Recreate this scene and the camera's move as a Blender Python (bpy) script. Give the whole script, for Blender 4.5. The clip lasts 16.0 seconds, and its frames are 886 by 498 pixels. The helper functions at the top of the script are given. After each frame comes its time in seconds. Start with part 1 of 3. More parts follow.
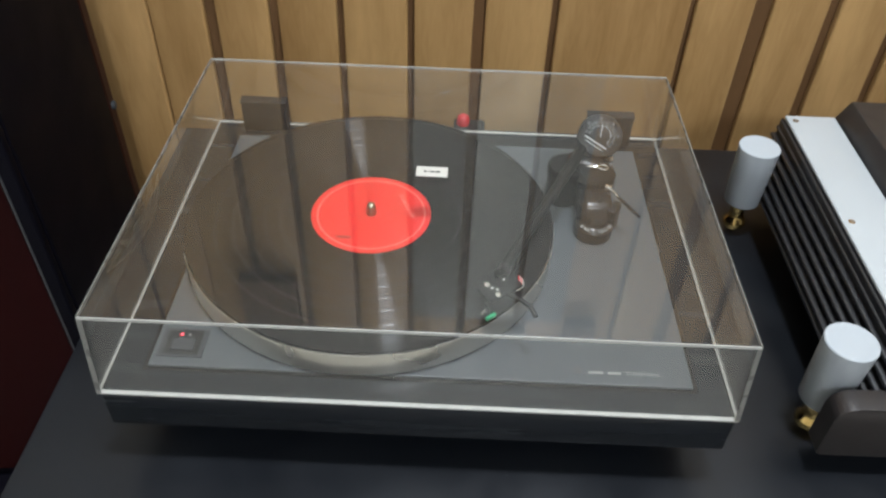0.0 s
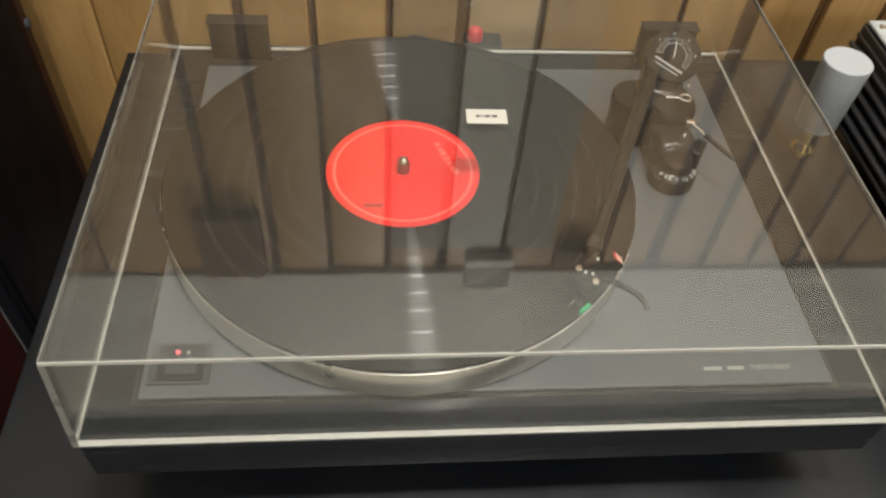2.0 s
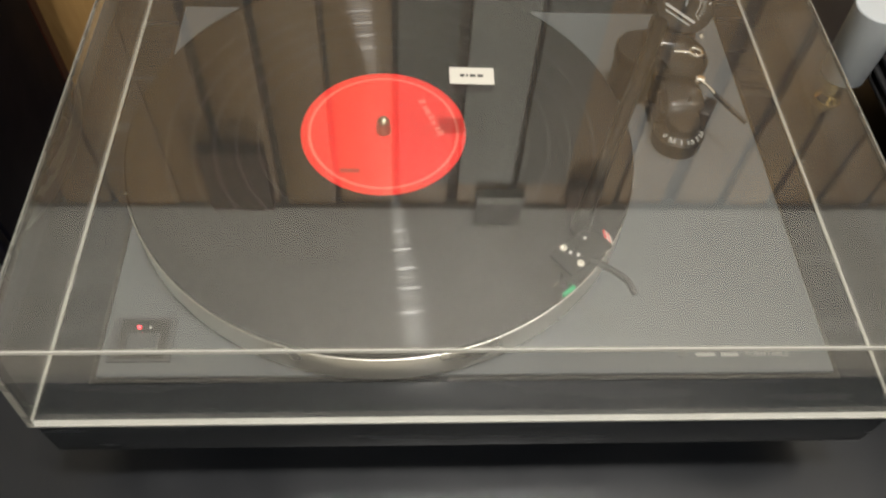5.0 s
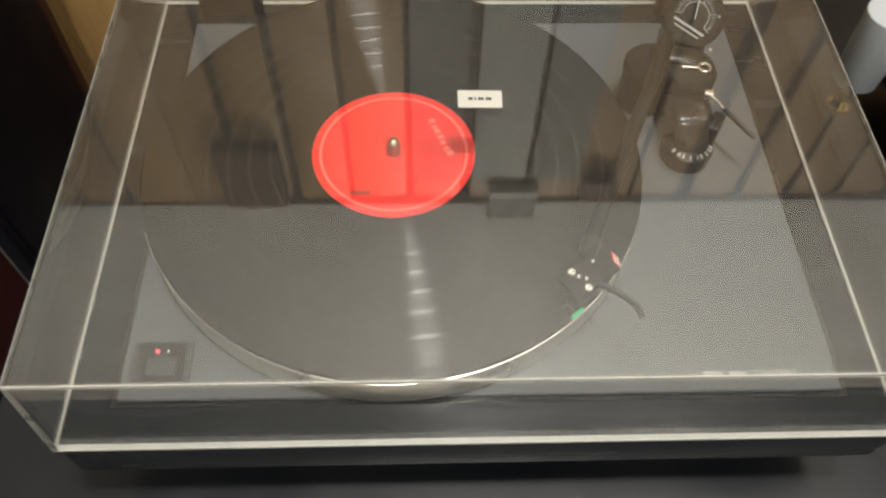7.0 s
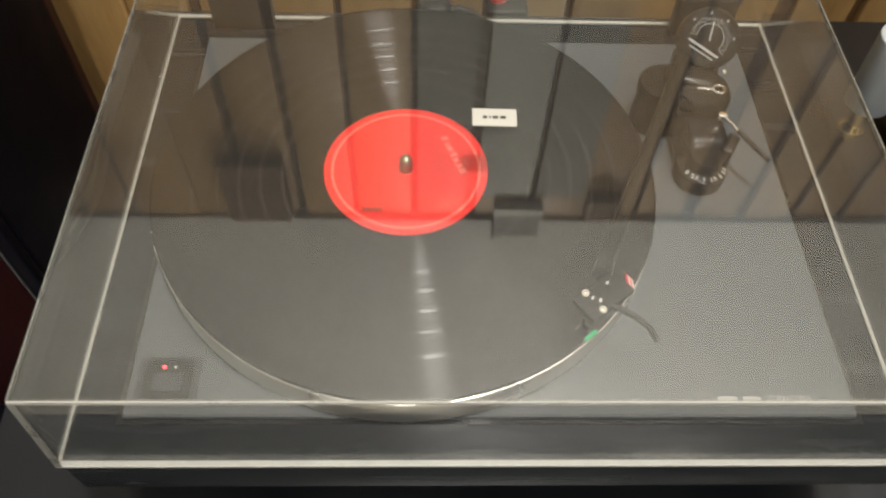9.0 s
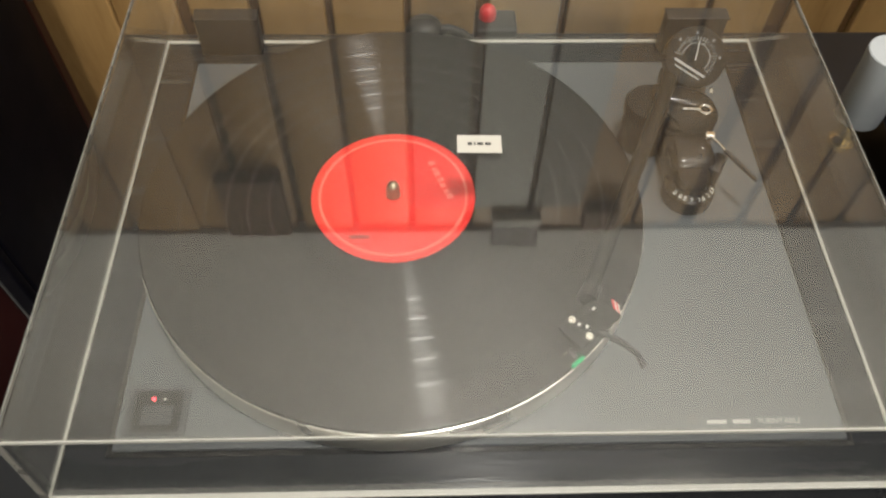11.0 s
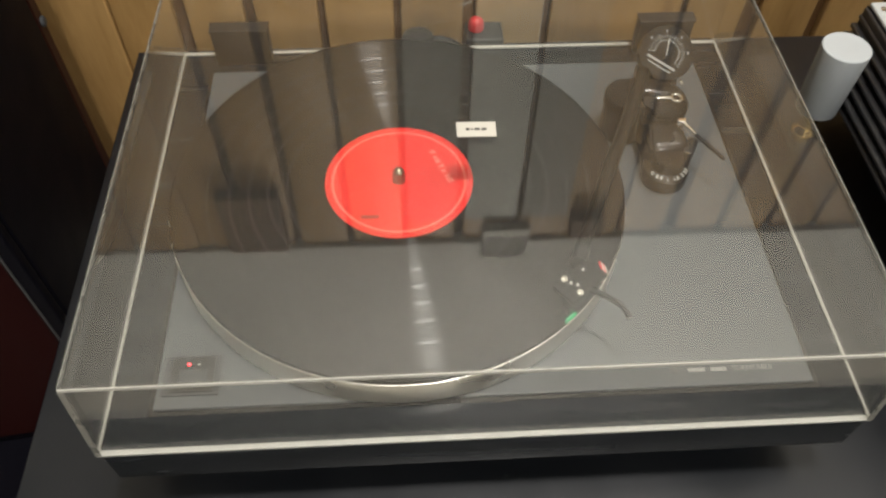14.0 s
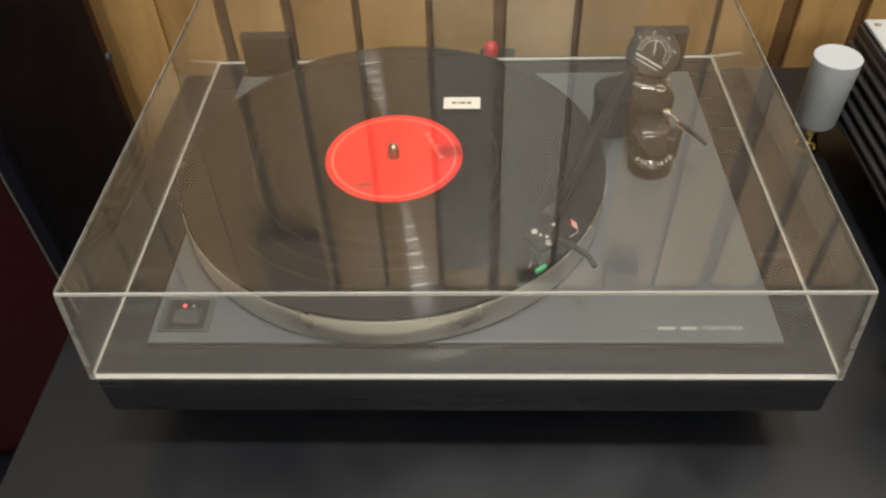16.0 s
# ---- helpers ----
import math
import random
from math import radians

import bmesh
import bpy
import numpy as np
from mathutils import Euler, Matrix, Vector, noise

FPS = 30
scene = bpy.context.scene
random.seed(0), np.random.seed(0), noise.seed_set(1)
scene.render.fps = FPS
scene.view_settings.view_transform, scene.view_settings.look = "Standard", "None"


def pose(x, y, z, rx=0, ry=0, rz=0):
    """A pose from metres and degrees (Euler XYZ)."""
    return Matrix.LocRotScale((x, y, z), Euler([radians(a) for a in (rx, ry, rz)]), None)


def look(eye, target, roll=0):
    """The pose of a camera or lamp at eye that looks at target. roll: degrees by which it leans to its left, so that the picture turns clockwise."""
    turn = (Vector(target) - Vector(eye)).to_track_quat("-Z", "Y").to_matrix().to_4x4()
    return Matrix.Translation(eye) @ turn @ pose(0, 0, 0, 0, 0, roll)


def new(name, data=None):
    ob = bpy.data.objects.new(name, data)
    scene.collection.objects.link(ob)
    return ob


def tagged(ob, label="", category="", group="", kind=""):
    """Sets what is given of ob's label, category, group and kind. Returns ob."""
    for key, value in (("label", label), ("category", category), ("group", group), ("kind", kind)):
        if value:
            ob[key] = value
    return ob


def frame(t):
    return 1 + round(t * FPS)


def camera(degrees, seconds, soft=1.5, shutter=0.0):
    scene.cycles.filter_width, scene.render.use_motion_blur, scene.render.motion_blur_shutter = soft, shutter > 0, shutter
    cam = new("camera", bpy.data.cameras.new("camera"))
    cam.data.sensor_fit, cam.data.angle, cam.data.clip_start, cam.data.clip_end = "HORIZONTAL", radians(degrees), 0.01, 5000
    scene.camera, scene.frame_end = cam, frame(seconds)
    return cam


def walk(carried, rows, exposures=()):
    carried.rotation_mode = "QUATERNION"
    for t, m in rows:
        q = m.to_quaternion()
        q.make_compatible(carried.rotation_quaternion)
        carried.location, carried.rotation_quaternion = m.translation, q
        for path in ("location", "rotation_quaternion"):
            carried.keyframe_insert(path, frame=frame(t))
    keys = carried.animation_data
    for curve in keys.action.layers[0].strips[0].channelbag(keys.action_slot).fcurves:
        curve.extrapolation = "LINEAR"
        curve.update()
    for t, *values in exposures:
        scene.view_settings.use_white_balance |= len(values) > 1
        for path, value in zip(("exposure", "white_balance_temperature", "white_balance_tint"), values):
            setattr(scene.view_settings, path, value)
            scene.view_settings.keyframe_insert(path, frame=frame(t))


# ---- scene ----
cam = camera(59.0, 16.0, soft=2.4)
PATH = [
    (0, (0.023, -0.34, 0.539), (0.012, 1.15, -0.796), 2.2),
    (0.5, (-0.007, -0.290, 0.506), (0.005, 1.167, -0.864), 1.8),
    (1, (-0.039, -0.249, 0.476), (0.033, 1.139, -0.962), 2.3),
    (1.5, (-0.058, -0.224, 0.464), (0.057, 1.108, -1.023), 3.0),
    (2, (-0.062, -0.202, 0.474), (0.108, 1.097, -1.037), 5.1),
    (2.5, (-0.039, -0.188, 0.477), (0.102, 1.102, -1.044), 4.2),
    (3, (-0.043, -0.188, 0.472), (0.102, 1.072, -1.074), 5.0),
    (3.5, (-0.033, -0.186, 0.472), (0.073, 1.05, -1.097), 3.7),
    (4, (-0.036, -0.18, 0.474), (0.084, 1.017, -1.125), 4.6),
    (4.2, (-0.037, -0.176, 0.471), (0.088, 1.005, -1.138), 4.9),
    (6.5, (-0.019, -0.14, 0.477), (0.031, 0.96, -1.193), 2.4),
    (7, (-0.029, -0.143, 0.49), (0.035, 0.954, -1.181), 2.2),
    (7.5, (-0.037, -0.15, 0.482), (0.037, 0.971, -1.172), 2.9),
    (8, (-0.043, -0.144, 0.48), (0.032, 0.97, -1.179), 4.1),
    (8.5, (-0.04, -0.144, 0.478), (0.022, 0.984, -1.172), 3.7),
    (9, (-0.036, -0.139, 0.487), (0.029, 0.991, -1.161), 3.1),
    (9.5, (-0.038, -0.134, 0.495), (0.04, 0.998, -1.152), 3.4),
    (10, (-0.028, -0.131, 0.495), (0.025, 1.005, -1.15), 1.8),
    (12.5, (-0.025, -0.128, 0.501), (0.028, 1.016, -1.138), 1.5),
    (13, (-0.029, -0.137, 0.505), (0.037, 1.018, -1.126), 2.0),
    (13.5, (-0.037, -0.159, 0.506), (0.043, 1.018, -1.109), 2.1),
    (14, (-0.039, -0.187, 0.516), (0.05, 1.016, -1.08), 1.3),
    (14.5, (-0.023, -0.211, 0.52), (0.063, 1.02, -1.054), 1.6),
    (15, (0.027, -0.269, 0.523), (0.029, 1.013, -1.012), 1.1),
    (15.5, (0.05, -0.309, 0.531), (-0.026, 1.039, -0.944), -1.5),
    (16, (0.014, -0.278, 0.478), (-0.059, 1.122, -0.948), -2.4),
]
walk(cam, [(t, look(eye, target, roll)) for t, eye, target, roll in PATH],
     exposures=[(0.0, -0.32, 5550, 10), (1.0, -0.36, 5700, 10), (1.8, -0.37, 6500, 11), (14.0, -0.37, 6500, 11), (15.0, -0.30, 6550, 11), (16.0, -0.32, 6550, 11)])

# ---- world, lights ----
world = bpy.data.worlds.new("room_world")
scene.world = world
world.use_nodes = True
world.node_tree.nodes["Background"].inputs[0].default_value = (1.0, 0.95, 0.88, 1)
world.node_tree.nodes["Background"].inputs[1].default_value = 0.02


def area_lamp(name, x, y, z, size, watts, colour, target, spread=180):
    data = bpy.data.lights.new(name, "AREA")
    data.shape, data.size, data.energy, data.color, data.spread = "DISK", size, watts, colour, radians(spread)
    ob = new(name, data)
    ob.matrix_world = look((x, y, z), target)
    return ob


WARM = (1.0, 0.955, 0.86)
NEUTRAL = (1.0, 0.97, 0.905)
area_lamp("front_ceiling_lamp", 0.55, -2.6, 2.15, 0.22, 58, NEUTRAL, (-0.05, 0.2, 0.1))
area_lamp("ceiling_spot_lamp", 0.17, -0.12, 2.36, 0.24, 66, NEUTRAL, (0.17, -0.12, 0))
area_lamp("ceiling_spot_lamp", 1.10, 0.05, 2.36, 0.60, 21, WARM, (1.10, 0.05, 0))
# unseen fill, added to bounce soft light off the ceiling
area_lamp("uplight_lamp", -0.10, -1.7, 1.75, 0.42, 58, WARM, (-0.10, -1.69, 2.4))


# ---- materials ----
def node_material(name):
    m = bpy.data.materials.new(name)
    m.use_nodes = True
    nt = m.node_tree
    return m, nt, nt.nodes["Principled BSDF"]


def surface(name, colour, rough=0.5, metal=0.0, vary=0.15, scale=40.0, bump=0.0, bump_scale=400.0, coat=0.0, spec=0.5, stretch=(1, 1, 1), rough_vary=0.08):
    """A procedural surface: two scales of noise in colour and roughness, fine relief."""
    m, nt, p = node_material(name)
    tc = nt.nodes.new("ShaderNodeTexCoord")
    mp = nt.nodes.new("ShaderNodeMapping")
    mp.inputs["Scale"].default_value = stretch
    nt.links.new(tc.outputs["Object"], mp.inputs[0])
    big, fine = nt.nodes.new("ShaderNodeTexNoise"), nt.nodes.new("ShaderNodeTexNoise")
    big.inputs["Scale"].default_value, big.inputs["Detail"].default_value = scale, 4
    fine.inputs["Scale"].default_value, fine.inputs["Detail"].default_value = bump_scale, 3
    nt.links.new(mp.outputs[0], big.inputs["Vector"])
    nt.links.new(mp.outputs[0], fine.inputs["Vector"])
    ramp = nt.nodes.new("ShaderNodeMix")
    ramp.data_type = "RGBA"
    ramp.inputs[6].default_value = (*[c * (1 - vary) for c in colour], 1)
    ramp.inputs[7].default_value = (*[min(1, c * (1 + vary)) for c in colour], 1)
    nt.links.new(big.outputs[0], ramp.inputs[0])
    nt.links.new(ramp.outputs[2], p.inputs["Base Color"])
    mr = nt.nodes.new("ShaderNodeMapRange")
    mr.inputs["From Min"].default_value, mr.inputs["From Max"].default_value = 0.3, 0.7
    mr.inputs["To Min"].default_value, mr.inputs["To Max"].default_value = max(0.02, rough - rough_vary), min(1, rough + rough_vary)
    nt.links.new(big.outputs[0], mr.inputs[0])
    nt.links.new(mr.outputs[0], p.inputs["Roughness"])
    p.inputs["Metallic"].default_value = metal
    p.inputs["Specular IOR Level"].default_value = spec
    p.inputs["Coat Weight"].default_value = coat
    p.inputs["Coat Roughness"].default_value = 0.08
    if bump:
        b = nt.nodes.new("ShaderNodeBump")
        b.inputs["Strength"].default_value, b.inputs["Distance"].default_value = bump, 0.0006
        nt.links.new(fine.outputs[0], b.inputs["Height"])
        nt.links.new(b.outputs[0], p.inputs["Normal"])
    return m


def wood_material(name, dark, light, rough=0.5):
    """Varnished board: long streaks along z, soft cloudy figure, per-board tone."""
    m, nt, p = node_material(name)
    tc, mp = nt.nodes.new("ShaderNodeTexCoord"), nt.nodes.new("ShaderNodeMapping")
    info = nt.nodes.new("ShaderNodeObjectInfo")
    add = nt.nodes.new("ShaderNodeVectorMath")
    add.operation = "MULTIPLY_ADD"
    add.inputs[1].default_value = (7.0, 3.0, 5.0)
    nt.links.new(info.outputs["Random"], add.inputs[0])
    nt.links.new(tc.outputs["Object"], add.inputs[2])
    mp.inputs["Scale"].default_value = (1, 1, 0.16)
    nt.links.new(add.outputs[0], mp.inputs[0])
    grain, cloud, fine = (nt.nodes.new("ShaderNodeTexNoise") for _ in range(3))
    grain.inputs["Scale"].default_value, grain.inputs["Detail"].default_value = 90, 5
    grain.inputs["Distortion"].default_value = 1.4
    cloud.inputs["Scale"].default_value, cloud.inputs["Detail"].default_value = 16, 5
    cloud.inputs["Distortion"].default_value = 0.8
    fine.inputs["Scale"].default_value, fine.inputs["Detail"].default_value = 700, 3
    for n in (grain, cloud, fine):
        nt.links.new(mp.outputs[0], n.inputs["Vector"])
    mix = nt.nodes.new("ShaderNodeMath")
    mix.operation = "MULTIPLY_ADD"
    mix.inputs[1].default_value = 0.28
    half = nt.nodes.new("ShaderNodeMath")
    half.operation = "MULTIPLY"
    half.inputs[1].default_value = 0.72
    nt.links.new(cloud.outputs[0], half.inputs[0])
    nt.links.new(grain.outputs[0], mix.inputs[0])
    nt.links.new(half.outputs[0], mix.inputs[2])
    tone = nt.nodes.new("ShaderNodeMath")
    tone.operation = "MULTIPLY_ADD"
    tone.inputs[1].default_value = 0.16
    nt.links.new(info.outputs["Random"], tone.inputs[0])
    nt.links.new(mix.outputs[0], tone.inputs[2])
    ramp = nt.nodes.new("ShaderNodeValToRGB")
    ramp.color_ramp.elements[0].position, ramp.color_ramp.elements[0].color = 0.34, (*dark, 1)
    ramp.color_ramp.elements[1].position, ramp.color_ramp.elements[1].color = 0.76, (*light, 1)
    nt.links.new(tone.outputs[0], ramp.inputs[0])
    nt.links.new(ramp.outputs[0], p.inputs["Base Color"])
    p.inputs["Roughness"].default_value = rough
    p.inputs["Specular IOR Level"].default_value = 0.35
    b = nt.nodes.new("ShaderNodeBump")
    b.inputs["Strength"].default_value, b.inputs["Distance"].default_value = 0.25, 0.0005
    nt.links.new(fine.outputs[0], b.inputs["Height"])
    nt.links.new(b.outputs[0], p.inputs["Normal"])
    return m


def acrylic_material(name, tint, rough):
    """Thin clear sheet: straight transmission, a gloss that grows at grazing angles, and an uneven film of dust."""
    m, nt, p = node_material(name)
    nt.nodes.remove(p)
    clear, gloss, sheet = nt.nodes.new("ShaderNodeBsdfTransparent"), nt.nodes.new("ShaderNodeBsdfGlossy"), nt.nodes.new("ShaderNodeMixShader")
    clear.inputs[0].default_value = (*tint, 1)
    gloss.inputs["Color"].default_value = (1, 1, 1, 1)
    tc, n = nt.nodes.new("ShaderNodeTexCoord"), nt.nodes.new("ShaderNodeTexNoise")
    n.inputs["Scale"].default_value, n.inputs["Detail"].default_value = 9, 5
    nt.links.new(tc.outputs["Object"], n.inputs["Vector"])
    mr = nt.nodes.new("ShaderNodeMapRange")
    mr.inputs["From Min"].default_value, mr.inputs["From Max"].default_value = 0.45, 0.75
    mr.inputs["To Min"].default_value, mr.inputs["To Max"].default_value = rough, rough + 0.02
    nt.links.new(n.outputs[0], mr.inputs[0])
    nt.links.new(mr.outputs[0], gloss.inputs["Roughness"])
    facing, power, weight = nt.nodes.new("ShaderNodeLayerWeight"), nt.nodes.new("ShaderNodeMath"), nt.nodes.new("ShaderNodeMath")
    facing.inputs["Blend"].default_value = 0.5
    power.operation, weight.operation = "POWER", "MULTIPLY_ADD"
    power.inputs[1].default_value = 5.0
    weight.inputs[1].default_value, weight.inputs[2].default_value = 0.96, 0.048
    nt.links.new(facing.outputs["Facing"], power.inputs[0])
    nt.links.new(power.outputs[0], weight.inputs[0])
    nt.links.new(weight.outputs[0], sheet.inputs[0])
    nt.links.new(clear.outputs[0], sheet.inputs[1])
    nt.links.new(gloss.outputs[0], sheet.inputs[2])
    dust, mix, amount = nt.nodes.new("ShaderNodeBsdfDiffuse"), nt.nodes.new("ShaderNodeMixShader"), nt.nodes.new("ShaderNodeMapRange")
    dust.inputs[0].default_value = (0.80, 0.78, 0.72, 1)
    amount.inputs["From Min"].default_value, amount.inputs["From Max"].default_value = 0.3, 0.8
    amount.inputs["To Min"].default_value, amount.inputs["To Max"].default_value = 0.005, 0.008
    nt.links.new(n.outputs[0], amount.inputs[0])
    nt.links.new(amount.outputs[0], mix.inputs[0])
    nt.links.new(sheet.outputs[0], mix.inputs[1])
    nt.links.new(dust.outputs[0], mix.inputs[2])
    nt.links.new(mix.outputs[0], nt.nodes["Material Output"].inputs[0])
    return m


def vinyl_material(name):
    """Grooved disc: a dark gloss, and a sheen stretched along the radius that is stronger on the smooth bands between tracks."""
    m, nt, p = node_material(name)
    tc = nt.nodes.new("ShaderNodeTexCoord")
    flat = nt.nodes.new("ShaderNodeVectorMath")
    flat.operation = "MULTIPLY"
    flat.inputs[1].default_value = (1, 1, 0)
    length = nt.nodes.new("ShaderNodeVectorMath")
    length.operation = "LENGTH"
    nt.links.new(tc.outputs["Object"], flat.inputs[0])
    nt.links.new(flat.outputs[0], length.inputs[0])
    ramp = nt.nodes.new("ShaderNodeValToRGB")
    ramp.color_ramp.interpolation = "LINEAR"
    els = ramp.color_ramp.elements
    els[0].position, els[0].color = 0.0, (0.004, 0.004, 0.004, 1)
    els[1].position, els[1].color = 0.405, (0.004, 0.004, 0.004, 1)
    stops = [(0.0640, GROOVE * 0.9)]
    for k, r in enumerate((0.0760, 0.0890, 0.1020, 0.1150, 0.1300)):
        stops += [(r, GROOVE * (0.85 + 0.1 * (k % 2))), (r + 0.0006, GROOVE * 3.6), (r + 0.0016, GROOVE * 3.6), (r + 0.0022, GROOVE)]
    stops += [(0.1480, GROOVE), (0.1495, GROOVE * 0.5)]
    for r, v in stops:
        e = els.new(r / 0.156)
        e.color = (v, v, v, 1)
    div = nt.nodes.new("ShaderNodeMath")
    div.operation = "DIVIDE"
    div.inputs[1].default_value = 0.156
    nt.links.new(length.outputs["Value"], div.inputs[0])
    nt.links.new(div.outputs[0], ramp.inputs[0])
    p.inputs["Base Color"].default_value = (0.008, 0.008, 0.0085, 1)
    p.inputs["Roughness"].default_value = 0.18
    p.inputs["Specular IOR Level"].default_value = 0.12
    tan = nt.nodes.new("ShaderNodeTangent")
    tan.direction_type, tan.axis = "RADIAL", "Z"
    sheen, add = nt.nodes.new("ShaderNodeBsdfAnisotropic"), nt.nodes.new("ShaderNodeAddShader")
    sheen.distribution = "BECKMANN"
    sheen.inputs["Roughness"].default_value, sheen.inputs["Anisotropy"].default_value = 0.30, 0.86
    nt.links.new(tan.outputs[0], sheen.inputs["Tangent"])
    nt.links.new(ramp.outputs[0], sheen.inputs["Color"])
    nt.links.new(p.outputs[0], add.inputs[0])
    nt.links.new(sheen.outputs[0], add.inputs[1])
    nt.links.new(add.outputs[0], nt.nodes["Material Output"].inputs[0])
    return m


GROOVE = 0.0080


def glow_material(name, colour, strength):
    m, nt, p = node_material(name)
    p.inputs["Base Color"].default_value = (*colour, 1)
    p.inputs["Emission Color"].default_value = (*colour, 1)
    p.inputs["Emission Strength"].default_value = strength
    return m


WOOD = wood_material("oak_board", (0.23, 0.128, 0.042), (0.42, 0.260, 0.102))
WOOD_BACK = wood_material("dark_wood_backing", (0.085, 0.043, 0.015), (0.15, 0.080, 0.031), 0.6)
WHITE_WALL = surface("white_wall_paint", (0.62, 0.605, 0.555), 0.7, vary=0.04, scale=3, bump=0.1)
FLOOR_TILE = surface("pale_stone_floor", (0.30, 0.28, 0.245), 0.55, vary=0.12, scale=9, bump=0.1)
BLACK_SHELF = surface("black_laminate", (0.0042, 0.0052, 0.0072), 0.37, vary=0.25, scale=14, bump=0.06, bump_scale=900, spec=0.36)
BLACK_ASH = surface("black_ash_plinth", (0.011, 0.0125, 0.015), 0.24, vary=0.35, scale=60, bump=0.15, bump_scale=350, stretch=(0.08, 1, 1), spec=0.14)
GREY_DECK = surface("grey_deck_paint", (0.056, 0.0625, 0.0685), 0.46, vary=0.06, scale=25, spec=0.35)
SWITCH_GREY = surface("switch_grey_plastic", (0.034, 0.037, 0.040), 0.5, vary=0.08, scale=60, spec=0.3)
BLACK_PLASTIC = surface("black_plastic", (0.010, 0.010, 0.011), 0.46, vary=0.2, scale=80, spec=0.3)
BLACK_GLOSS = surface("black_gloss_plastic", (0.008, 0.008, 0.009), 0.2, vary=0.1, scale=40, spec=0.4)
GREY_PLASTIC = surface("dark_grey_plastic", (0.06, 0.062, 0.064), 0.45, vary=0.1, scale=60)
ALUMINIUM = surface("turned_aluminium", (0.62, 0.615, 0.58), 0.33, 1.0, vary=0.03, scale=14)
STEEL = surface("bright_steel", (0.78, 0.77, 0.74), 0.14, 1.0, vary=0.05)
ARM_SATIN = surface("black_satin_arm", (0.008, 0.008, 0.008), 0.5, vary=0.15, scale=80, spec=0.10)
BRASS = surface("dull_brass", (0.30, 0.265, 0.20), 0.34, 1.0, vary=0.1)
GOLD = surface("polished_gold", (0.83, 0.60, 0.22), 0.12, 1.0, vary=0.06, scale=120)
GREY_WHITE = surface("pale_grey_paint", (0.315, 0.34, 0.362), 0.45, vary=0.04, scale=30, bump=0.05)
WHITE_PLATE = surface("pale_anodised_plate", (0.335, 0.355, 0.365), 0.42, vary=0.05, scale=20, bump=0.06, bump_scale=900)
AMP_BLACK = surface("black_anodised_metal", (0.015, 0.015, 0.0165), 0.36, 0.0, vary=0.2, scale=60, bump=0.15, bump_scale=900)
AMP_FRONT = surface("bronze_black_faceplate", (0.024, 0.0205, 0.0195), 0.42, 0.2, vary=0.12, scale=25, bump=0.1, bump_scale=900)
SPEAKER_BLACK = surface("black_speaker_lacquer", (0.0035, 0.0033, 0.0055), 0.5, vary=0.2, scale=9, bump=0.06, spec=0.04)
SPEAKER_BROWN = surface("dark_red_brown_veneer", (0.022, 0.0055, 0.0035), 0.5, vary=0.3, scale=20, stretch=(1, 1, 0.1), spec=0.2)
SPEAKER_RED = surface("dark_red_cloth", (0.012, 0.0009, 0.0010), 0.85, vary=0.5, scale=12, stretch=(1, 1, 0.2), spec=0.08, bump=0.3, bump_scale=900)
LABEL_RED = surface("red_record_label", (0.52, 0.007, 0.005), 0.55, vary=0.04, scale=70)
LABEL_PINK = surface("pale_red_print", (0.58, 0.10, 0.075), 0.5, vary=0.05)
LABEL_DARK = surface("dark_red_print", (0.22, 0.012, 0.01), 0.5, vary=0.05)
PAPER = surface("white_card", (0.40, 0.388, 0.35), 0.7, vary=0.03, scale=60)
INK = surface("black_ink", (0.02, 0.02, 0.02), 0.6)
DIM_PRINT = surface("dim_grey_print", (0.21, 0.21, 0.205), 0.5, vary=0.03)
PALE_PANEL = surface("pale_grey_panel_paint", (0.42, 0.42, 0.37), 0.6, vary=0.08, scale=12, bump=0.1)
WARM_PANEL = surface("warm_grey_panel_paint", (0.20, 0.185, 0.15), 0.6, vary=0.08, scale=12, bump=0.1)
PRINT = surface("pale_grey_print", (0.42, 0.42, 0.40), 0.5, vary=0.03)
GREEN = surface("green_plastic", (0.01, 0.30, 0.12), 0.3)
RED_PLASTIC = surface("red_plastic", (0.42, 0.012, 0.018), 0.45)
ACRYLIC = acrylic_material("clear_acrylic", (0.985, 0.985, 0.97), 0.0)
# edge light painted as two flat greys; the paler also colours the scuff
EDGE_GLOW_SCUFF = surface("painted_edge_glow_and_scuff", (0.31, 0.31, 0.29), 0.34, vary=0.10, scale=60)
EDGE_GLOW_DIM = surface("painted_dim_edge_glow", (0.12, 0.12, 0.112), 0.3, vary=0.25, scale=60)
VINYL = vinyl_material("grooved_vinyl")
RED_LED = glow_material("red_led", (1.0, 0.06, 0.08), 3.0)


# ---- mesh helpers ----
def part(name, bm, material, parent=None, label="", smooth=None):
    """Links a bmesh as one mesh object under a thing or a part."""
    me = bpy.data.meshes.new(name)
    bmesh.ops.recalc_face_normals(bm, faces=bm.faces[:])
    bm.to_mesh(me)
    bm.free()
    me.materials.append(material)
    if smooth is not None:
        for f in me.polygons:
            f.use_smooth = True
        me.set_sharp_from_angle(angle=radians(smooth))
    ob = new(name, me)
    if parent:
        ob.parent = parent
    if label:
        ob["label"] = label
    return ob


def thing(name, x, y, z, label, category, group="", kind="", rz=0.0):
    ob = new(name)
    ob.matrix_world = pose(x, y, z, 0, 0, rz)
    ob.empty_display_size = 0.02
    return tagged(ob, label, category, group, kind)


